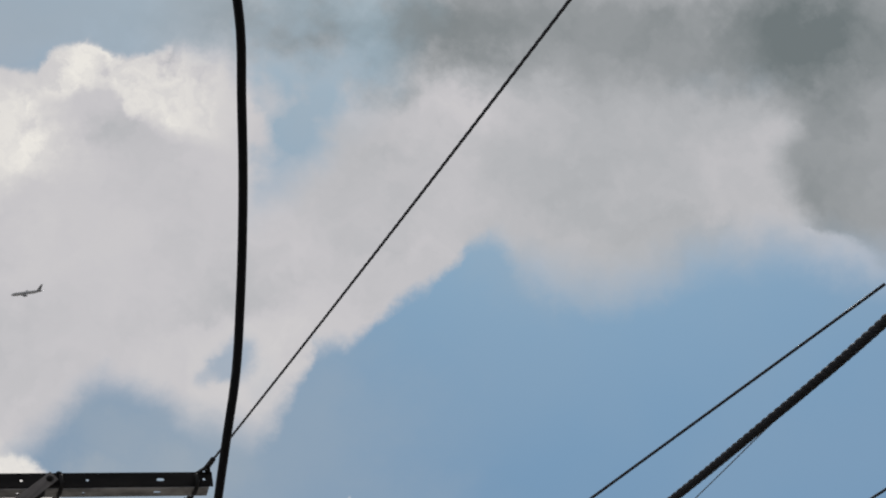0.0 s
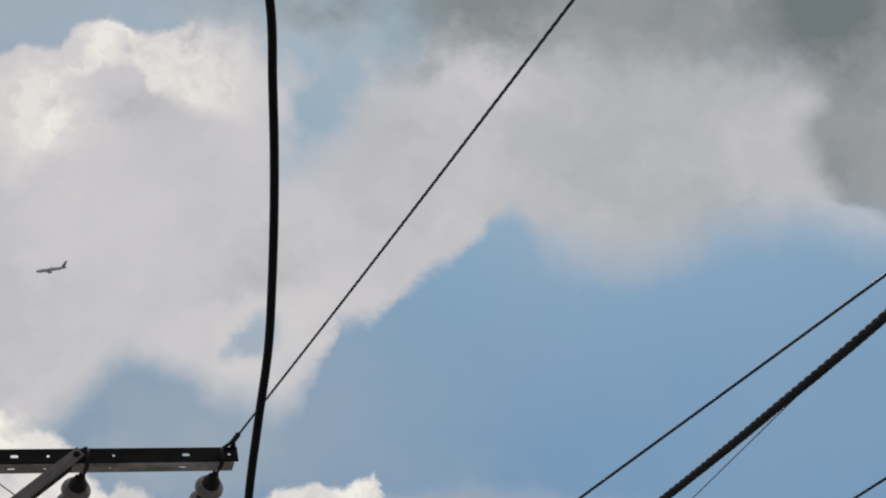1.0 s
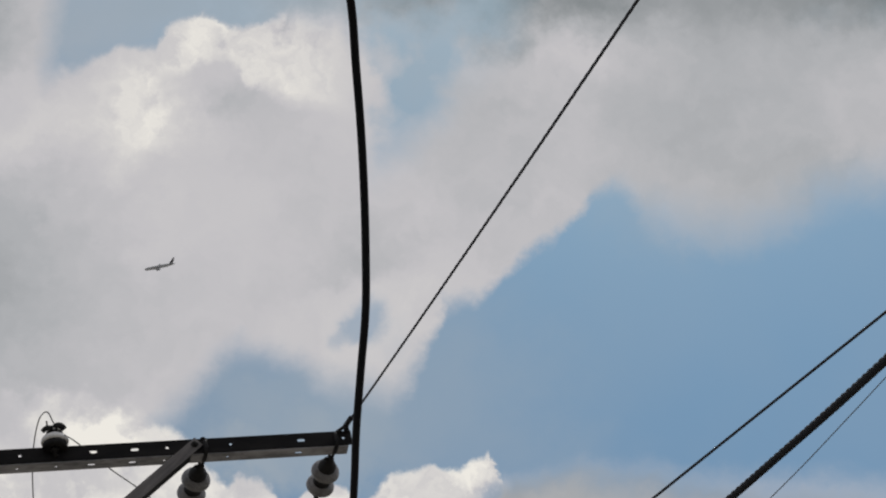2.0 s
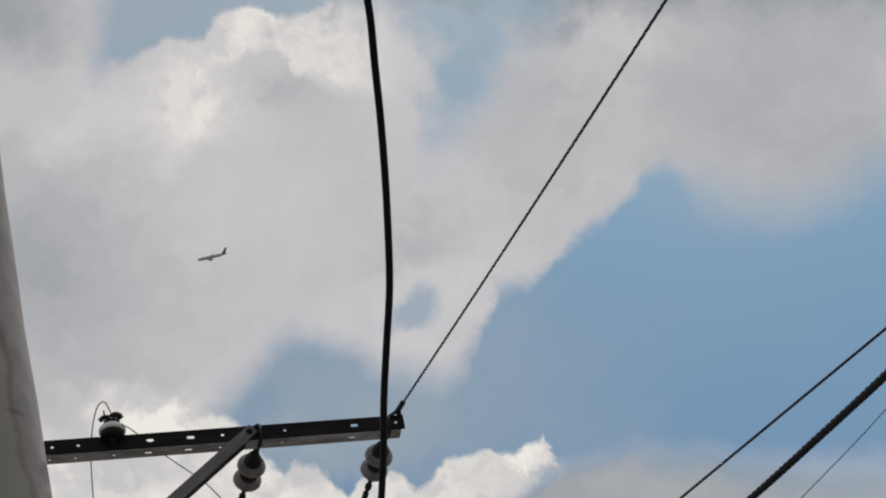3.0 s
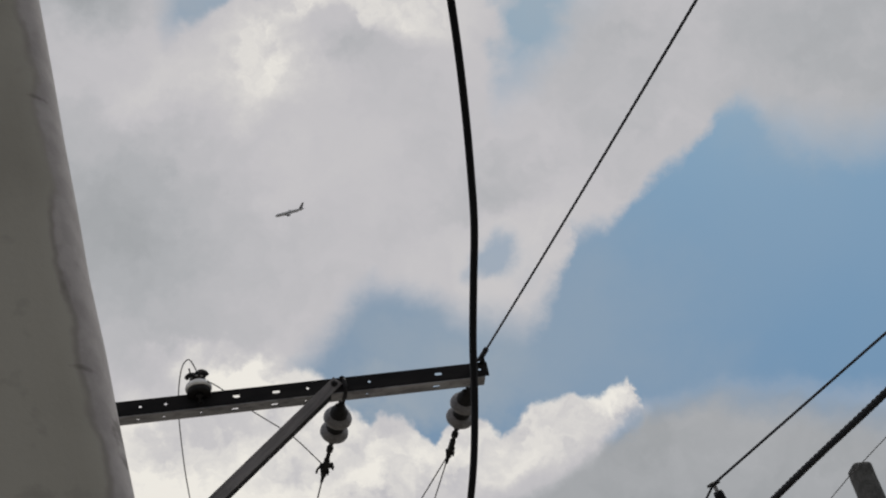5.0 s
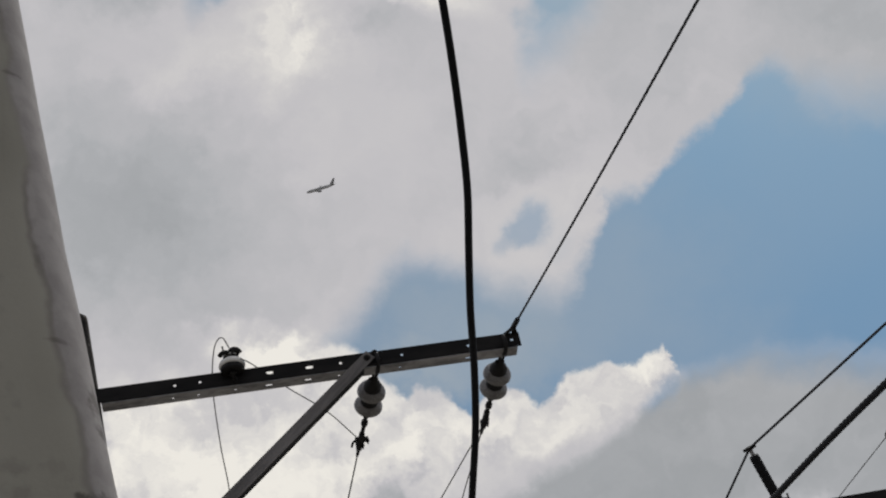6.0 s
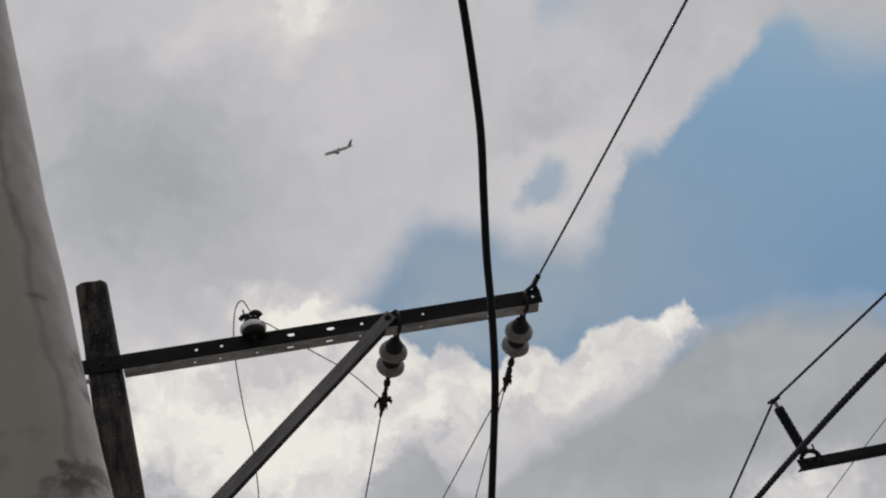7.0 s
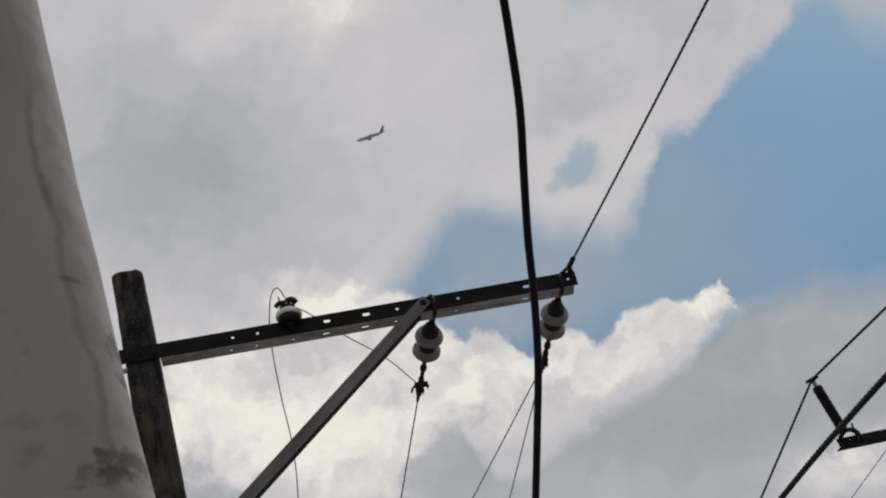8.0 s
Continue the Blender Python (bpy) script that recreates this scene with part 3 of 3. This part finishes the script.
part("bolt", bolt(tube(bmesh.new(), [(-0.150, 0.06, -0.085), (0.02, 0.06, -0.085)], 0.018, 10), (-0.115, 0.06, -0.085), (-1, 0, 0), 0.024, 0.02), PALE_LIT_STEEL, arm, "pale galvanised bolt end beside the pole")

# the brace from the arm down to the pole
b0, b1 = Vector((2.115, -0.012, 0.026)), Vector((0.125, -0.012, -1.73))
along = (b1 - b0).normalized()
bm_leg = plate((b1 - b0).length, 0.085, 0.008, [(0.04, 0, 0.012, 0.012)])
turn = Matrix((along, Vector((0, 1, 0)), along.cross(Vector((0, 1, 0))))).transposed().to_4x4()
brace = thing("brace", "rusty steel angle brace running from cross-arm to pole", "brace", ARM_M @ Matrix.Translation(b0) @ turn)
leg = part("web", bm_leg, BRACE_STEEL, brace)
leg.location = (0, -0.008, 0)
# same angle as the web; shade on its inner leg is coloured in
side = box(bmesh.new(), (0.12, 0, 0.034), ((b1 - b0).length - 0.05, 0.075, 0.0425), 0.001)
part("flange", side, STEEL, brace, "inner flange of the angle, coloured dark for shade")
part("bolt", bolt(bmesh.new(), (0.04, -0.008, 0), (0, -1, 0), 0.017, 0.018, 0.012), CAP_IRON, brace)


# ---- insulators ----
def strain_string(start, end, label, claw=True):
    """Two porcelain discs in a row, their caps towards the arm."""
    start, end = Vector(start), Vector(end)
    d = end - start
    m = Matrix.Translation(start) @ d.to_track_quat("Z", "Y").to_matrix().to_4x4()
    ob = thing("strain_insulator", label, "insulator", m, "strain insulators on the cross-arm")
    n = d.length
    shackle = tube(bmesh.new(), smooth_line([(0.012, 0, 0.22), (0.016, 0, 0.08), (0.010, 0, -0.02), (-0.010, 0, -0.02), (-0.016, 0, 0.08), (-0.012, 0, 0.22)], 5), 0.010, 8)
    part("shackle", shackle, CAP_IRON, ob, smooth=True)
    part("bolt", bolt(tube(bmesh.new(), [(-0.03, 0, 0.20), (0.03, 0, 0.20)], 0.009, 8), (0.03, 0, 0.20), (1, 0, 0), 0.012, 0.01), CAP_IRON, ob)
    z = 0.205
    for i in range(2):
        cap = lathe(bmesh.new(), [(0, z - 0.03), (0.020, z - 0.03), (0.027, z - 0.01), (0.036, z + 0.02), (0.054, z + 0.045), (0.066, z + 0.070), (0.066, z + 0.112), (0.058, z + 0.118), (0, z + 0.118)], 28)
        part("cap", cap, CAP_IRON, ob, "dark iron cap", True)
        y = z + 0.095
        shell = [(0.050, y), (0.062, y + 0.004), (0.080, y + 0.012), (0.099, y + 0.026), (0.1065, y + 0.044), (0.1075, y + 0.058), (0.103, y + 0.066), (0.093, y + 0.064), (0.088, y + 0.050),
                 (0.078, y + 0.045), (0.074, y + 0.060), (0.068, y + 0.060), (0.064, y + 0.042), (0.052, y + 0.040), (0.048, y + 0.054), (0.042, y + 0.052), (0.034, y + 0.034), (0, y + 0.034)]
        part("disc", lathe(bmesh.new(), shell, 40), SHADED_PORCELAIN, ob, "glazed porcelain shed, its shade coloured in as grey", True)
        z += 0.165
    pin = lathe(bmesh.new(), [(0.012, z - 0.06), (0.012, z + 0.02), (0.030, z + 0.028), (0.034, z + 0.06), (0.030, z + 0.10), (0.016, z + 0.112), (0.016, z + 0.16), (0.026, z + 0.17), (0.026, z + 0.21), (0.012, z + 0.215)], 16)
    part("ball_pin", pin, CAP_IRON, ob, "dark socket and ball pin", True)
    link = box(bmesh.new(), (-0.015, -0.009, z + 0.19), (0.015, 0.009, n - 0.10), 0.004)
    part("clevis", link, CAP_IRON, ob)
    grip = box(bmesh.new(), (-0.020, -0.018, n - 0.16), (0.020, 0.018, n + 0.05), 0.006)
    box(grip, (-0.034, -0.022, n - 0.03), (0.030, 0.022, n + 0.0), 0.005)
    if claw:
        box(grip, (-0.058, -0.014, n - 0.10), (0.046, 0.014, n - 0.055), 0.005)
        tube(grip, smooth_line([(0.036, 0.0, n - 0.08), (0.060, -0.01, n - 0.05), (0.066, -0.02, n - 0.015)], 4), 0.009, 8)
    lathe(grip, [(0.016, n + 0.04), (0.012, n + 0.12), (0.008, n + 0.14)], 10)
    part("wire_clamp", grip, CAP_IRON, ob)
    for x, k in ((-0.05, -0.078), (0.035, -0.078), (-0.02, -0.015)) if claw else ((-0.012, -0.078), (-0.02, -0.015)):
        part("bolt", bolt(bmesh.new(), (x, -0.016, n + k), (0, -1, 0), 0.011, 0.012, 0.016), CAP_IRON, ob)
    return ob


STRING_A = (Vector((-1.068, 10.084, 8.171)), Vector((-1.443, 11.018, 8.079)))
STRING_B = (Vector((-0.144, 10.306, 8.171)), Vector((-0.477, 11.196, 8.084)))
for string, text, claw in ((STRING_A, "two-disc white porcelain strain insulator beside the brace", True), (STRING_B, "two-disc white porcelain strain insulator at the arm end", False)):
    ob = strain_string(*string, text, claw)
    # flat link from the arm's web, under its flange, to the shackle
    to_string = ob.matrix_world.inverted()
    top = ARM_M.inverted() @ string[0]
    eye = ARM_M.inverted() @ string[0].lerp(string[1], 0.13)
    run = [(top.x - 0.005, -0.018, 0.030), (top.x - 0.005, -0.022, -0.055), (top.x - 0.012, 0.055, -0.080), tuple(eye)]
    part("link_strap", tube(bmesh.new(), [to_string @ (ARM_M @ Vector(p)) for p in smooth_line(run, 5)], 0.015, 8), CAP_IRON, ob, "dark flat strap hung from the arm", True)

# pin insulator standing on the arm
PIN_M = ARM_M @ Matrix.Translation((1.115, -0.035, 0.010))
post = thing("pin_insulator", "white porcelain pin insulator with wire ties on the cross-arm", "insulator", PIN_M)
part("pin", lathe(bmesh.new(), [(0, -0.05), (0.012, -0.05), (0.012, -0.01), (0.03, -0.01), (0.03, 0.004), (0.018, 0.004), (0.018, 0.06), (0, 0.06)], 16), CAP_IRON, post, smooth=True)
part("skirt", lathe(bmesh.new(), [(0.03, 0.012), (0.070, 0.008), (0.082, 0.010), (0.086, 0.030), (0.084, 0.050), (0.06, 0.054), (0, 0.054)], 40), CAP_IRON, post, "dark brown lower skirt", True)
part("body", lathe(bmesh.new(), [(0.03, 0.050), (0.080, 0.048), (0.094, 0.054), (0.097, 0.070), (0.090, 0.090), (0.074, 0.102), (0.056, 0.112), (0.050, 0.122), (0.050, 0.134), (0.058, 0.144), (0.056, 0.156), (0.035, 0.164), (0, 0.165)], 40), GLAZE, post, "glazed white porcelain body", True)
tie = bmesh.new()
for k in range(3):
    lathe(tie, [(0.050, 0.119 + 0.007 * k), (0.057, 0.122 + 0.007 * k), (0.050, 0.126 + 0.007 * k)], 24)
tube(tie, smooth_line([(-0.082, -0.03, 0.140), (-0.058, -0.050, 0.152), (-0.028, -0.058, 0.150), (-0.016, -0.058, 0.140)], 5), 0.017, 8)
tube(tie, smooth_line([(0.0, -0.060, 0.150), (0.022, -0.056, 0.166), (0.050, -0.046, 0.164), (0.066, -0.030, 0.146)], 5), 0.023, 8)
tube(tie, smooth_line([(-0.060, -0.03, 0.15), (-0.050, -0.03, 0.19), (-0.052, -0.03, 0.225)], 4), 0.006, 6)
part("wire_tie", tie, CAP_IRON, post, "dark wrapped tie wires", True)


def wire(name, pts, rad, mat, label, category="wire", seg=8):
    together = "overhead line wires" if name == "line_wire" else ""
    return tagged(part(name, tube(bmesh.new(), pts, rad, seg), mat, smooth=True), label, category, together)


JUMP = [(-2.063, 9.715, 8.376), (-2.099, 9.662, 8.447), (-2.172, 9.698, 8.385), (-2.261, 9.887, 8.193), (-2.323, 10.162, 7.879), (-2.347, 10.353, 7.603), (-2.435, 10.646, 7.348), (-2.614, 11.021, 6.964)]
JOIN = [(-1.973, 9.627, 8.199), (-1.939, 9.857, 8.278), (-1.790, 10.292, 8.288), (-1.590, 10.609, 8.211), (-1.452, 10.977, 8.142)]
wire("jumper_wire", smooth_line(JUMP), 0.0045, ALLOY, "thin grey wire looping down from pin insulator")
wire("jumper_wire", smooth_line(JOIN), 0.0045, ALLOY, "thin grey wire joining pin insulator and clamp")


def onward(p, q, far):
    p, q = Vector(p), Vector(q)
    return p + (q - p) * far


A1, B1, B2 = (-1.948, 12.318, 7.967), (-1.112, 12.856, 7.943), (-1.384, 12.671, 7.946)
wire("line_wire", smooth_line([STRING_A[1], A1, onward(STRING_A[1], A1, 6), onward(STRING_A[1], A1, 14)], 10), 0.006, STRAND, "thin dark line wire leaving the strain insulator")
wire("line_wire", smooth_line([STRING_B[1], B1, onward(STRING_B[1], B1, 6), onward(STRING_B[1], B1, 12)], 10), 0.0052, ALLOY, "thin bare wire leaving the outer insulator")
wire("line_wire", smooth_line([STRING_B[1], B2, onward(STRING_B[1], B2, 6), onward(STRING_B[1], B2, 12)], 10), 0.0052, ALLOY, "thin bare wire spreading from the outer insulator")

# the stranded stay from the arm's end over the lane
STAY_A, STAY_B = ARM_M @ Vector((3.196, -0.023, 0.087)), Vector((1.656, 5.673, 7.342))
far_end = STAY_A + (STAY_B - STAY_A) * 1.6
tagged(part("stay_wire", twisted(bmesh.new(), sagging(STAY_A, far_end, 0.032), 3, 0.0062, 0.0030, 0.22, 0.02), STRAND, smooth=True), "dark stranded steel stay wire tied to arm end", "wire")
hook = bmesh.new()
tube(hook, [ARM_M @ Vector((3.125, 0.05, -0.03)), ARM_M @ Vector((3.13, -0.01, 0.05)), STAY_A], 0.014, 8)
tube(hook, [STAY_A + (STAY_B - STAY_A).normalized() * k for k in (-0.03, 0.14)], 0.020, 8)
box(hook, (-0.02, -0.02, -0.02), (0.02, 0.02, 0.02), 0.004)
for w in hook.verts:
    if w.co.length < 0.06:
        w.co = w.co + STAY_A - Vector((0, 0, 0.02))
tagged(part("stay_clamp", hook, CAP_IRON), "dark iron clamp holding the stay wire", "clamp")

# ---- the near cable ----
NEAR = [(-0.70, 2.60, 0.05), (-0.25, 1.55, 1.74), (-0.077, 1.110, 2.038), (-0.062, 1.065, 2.060), (-0.047, 1.020, 2.080), (-0.033, 0.978, 2.100), (-0.020, 0.939, 2.120), (-0.010, 0.901, 2.140), (-0.002, 0.865, 2.160),
        (0.007, 0.832, 2.180), (0.016, 0.800, 2.200), (0.022, 0.769, 2.220), (0.027, 0.738, 2.240), (0.031, 0.708, 2.260), (0.034, 0.680, 2.280), (0.037, 0.652, 2.300), (0.036, 0.622, 2.322), (0.034, 0.590, 2.345),
        (0.02, 0.30, 2.52), (0.0, -1.5, 3.15)]
wire("drop_cable", smooth_line(NEAR, 6), 0.0024, RUBBER, "black drop cable with slight kinks hanging close by", "cable", 12)

# ---- the second line across the lane ----
BUNDLE = [(1.70, 1.2, 3.3), (1.867, 3.354, 4.068), (1.694, 4.595, 4.409), (1.446, 5.626, 4.657), (1.049, 6.841, 4.896), (0.556, 8.365, 5.14), (-0.622, 11.5, 5.425), (-4.0, 19.0, 5.6)]
tagged(part("bundled_cable", twisted(bmesh.new(), smooth_line(BUNDLE), 4, 0.0098, 0.0064, 0.18, 0.016, 8), RUBBER, smooth=True), "thick black twisted bundle of overhead cables", "cable")
S_TOP, S_KNEE = Vector((1.661, 13.268, 8.342)), Vector((1.787, 13.566, 7.932))
wire("line_wire", smooth_line([(4.953, 9.350, 8.450), S_TOP], 12), 0.012, STRAND, "dark overhead wire ending at the cable head")
wire("line_wire", smooth_line([S_TOP, (1.012, 14.346, 7.940), (0.336, 16.027, 7.725)], 8), 0.011, STRAND, "dark wire running down from the cable head")
head = thing("cable_head", "black ribbed cable termination with a bare metal tip", "cable termination", Matrix.Translation(S_KNEE) @ (S_TOP - S_KNEE).to_track_quat("Z", "Y").to_matrix().to_4x4())
n = (S_TOP - S_KNEE).length
ribs = [(0.0, -0.02), (0.045, -0.02)]
for k in range(9):
    z = n * 0.84 * k / 9
    ribs += [(0.0435, z), (0.0455, z + 0.01), (0.0455, z + 0.03), (0.0435, z + 0.04)]
part("body", lathe(bmesh.new(), ribs + [(0.040, n * 0.86), (0.0, n * 0.87)], 20), RUBBER, head, smooth=True)
part("stem", lathe(bmesh.new(), [(0.018, n * 0.84), (0.018, n * 1.0), (0, n * 1.0)], 12), PALE_LIT_STEEL, head, "pale bare metal stem", True)
lug = lathe(bmesh.new(), [(0, n * 0.97), (0.034, n * 0.97), (0.034, n * 1.03), (0, n * 1.04)], 10)
tube(lug, [(-0.06, 0, n), (0.06, 0, n)], 0.014, 8)
part("lug", lug, CAP_IRON, head)
ARM2_A, ARM2_B = Vector((1.716, 13.615, 7.854)), Vector((2.464, 14.073, 7.997))
far_arm = thing("cross_arm", "dark steel cross-arm of the second pole", "cross-arm", Matrix.Translation(ARM2_A) @ (ARM2_B - ARM2_A).to_track_quat("X", "Z").to_matrix().to_4x4())
n = (ARM2_B - ARM2_A).length + 0.75
part("web", box(bmesh.new(), (0, 0, -0.045), (n, 0.012, 0.042), 0.003), STEEL, far_arm)
part("flange", box(bmesh.new(), (0, 0.012, -0.05), (n, 0.07, -0.04), 0.003), STEEL, far_arm)
saddle = tube(bmesh.new(), smooth_line([(0.03, -0.02, 0.035), (0.10, -0.03, 0.085), (0.19, -0.03, 0.08), (0.24, -0.02, 0.03)], 5), 0.022, 8)
tube(saddle, [(0.20, -0.02, -0.02), (0.225, -0.02, 0.15)], 0.009, 8)
part("saddle", saddle, CAP_IRON, far_arm, "dark bent saddle clamp")
for x in (0.12, 0.27):
    part("bolt", bolt(bmesh.new(), (x, 0, -0.01), (0, -1, 0), 0.016, 0.014, 0.012), CAP_IRON, far_arm)
POLE2 = Vector((3.005, 13.643, 8.360))
pole2 = part("utility_pole", pole_bm(POLE2.z, -0.03, 0.19, 0.33, 0.20, 0.33), GREY_POLE, smooth=True)
pole2.matrix_world = Matrix.Translation(POLE2) @ pose(0, 0, 0, 0, 0, 14)
tagged(pole2, "grey concrete utility pole carrying the cable head", "pole", "utility poles")
wire("line_wire", smooth_line([(4.974, 9.649, 8.300), (4.442, 10.572, 8.300), (3.946, 11.613, 8.300), (3.602, 12.332, 8.300), (2.869, 13.542, 8.238)], 10), 0.0045, ALLOY, "thin grey wire passing over the second pole")
wire("line_wire", smooth_line([(2.869, 13.542, 8.238), (2.530, 14.531, 8.312), (2.058, 16.133, 8.473), (0.385, 20.852, 8.727)], 8), 0.0045, ALLOY, "thin grey wire dropping beyond the second pole")
wire("line_wire", sagging((6.653, 10.094, 8.042), (3.05, 14.38, 7.99), 0.0), 0.012, STRAND, "dark overhead wire ending at the second pole's cross-arm")


# ---- the aircraft ----
PLANE_AT = Vector((-192.7, 1535.9, 1268.1))
NOSE, WING, FIN = Vector((-0.9422, -0.2430, -0.2308)), Vector((0.3340, -0.6247, -0.7059)), Vector((0.0274, -0.7421, 0.6697))


def wing(bm, root, tip, chord_root, chord_tip, sweep, thick):
    """A swept wing panel from root to tip, in x forward, y outward, z up."""
    root, tip = Vector(root), Vector(tip)
    rings = []
    for f in (0.0, 0.35, 0.7, 1.0):
        c = chord_root + (chord_tip - chord_root) * f
        p = root.lerp(tip, f) + Vector((-sweep * f, 0, 0))
        up = Vector((0, 0, 1)) if abs((tip - root).z) < abs((tip - root).y) else Vector((0, 1, 0))
        ring = []
        for a, b in ((0.5, 0.0), (0.35, 0.5), (0.0, 0.5), (-0.5, 0.03), (-0.5, -0.03), (0.0, -0.4), (0.35, -0.4)):
            ring.append(bm.verts.new(p + Vector((a * c, 0, 0)) + up * b * thick * c))
        rings.append(ring)
    for a, b in zip(rings, rings[1:]):
        for i in range(7):
            bm.faces.new((a[i], a[(i + 1) % 7], b[(i + 1) % 7], b[i]))
    bm.faces.new(rings[0])
    bm.faces.new(list(reversed(rings[-1])))
    return bm


jet = thing("airliner", "small distant grey twin-engine airliner in flight", "aircraft")
along_x = Matrix.Rotation(radians(90), 4, "Y")
fus = [(0, 18.5), (0.7, 18.2), (1.3, 17.2), (1.75, 15.5), (1.95, 13), (1.95, -6), (1.7, -10), (1.1, -15), (0.45, -18.3), (0, -18.6)]
part("fuselage", lathe(bmesh.new(), fus, 24, along_x), PAINT, jet, smooth=True)
for s in (1, -1):
    part("wing", wing(bmesh.new(), (2.5, 1.2 * s, -1.0), (0.5, 16.5 * s, 0.6), 6.5, 1.8, 5.5, 0.12), DARK_PAINT, jet, "grey swept wing")
    part("tailplane", wing(bmesh.new(), (-15.0, 0.5 * s, 0.8), (-15.5, 6.2 * s, 1.4), 3.6, 1.4, 2.4, 0.10), DARK_PAINT, jet)
    e = Matrix.Translation((3.5, 5.6 * s, -2.3)) @ along_x
    part("engine", lathe(bmesh.new(), [(0.8, 2.2), (1.05, 2.3), (1.15, 1.2), (1.0, -1.2), (0.55, -2.4), (0.0, -2.4)], 20, e), DARK_PAINT, jet, "dark round engine pod", True)
part("fin", wing(bmesh.new(), (-14.0, 0, 1.2), (-15.5, 0, 7.6), 5.4, 2.2, 3.2, 0.09), DARK_PAINT, jet, "dark tail fin")
jet.matrix_world = Matrix.Translation(PLANE_AT) @ Matrix((NOSE, WING, FIN)).transposed().to_4x4()
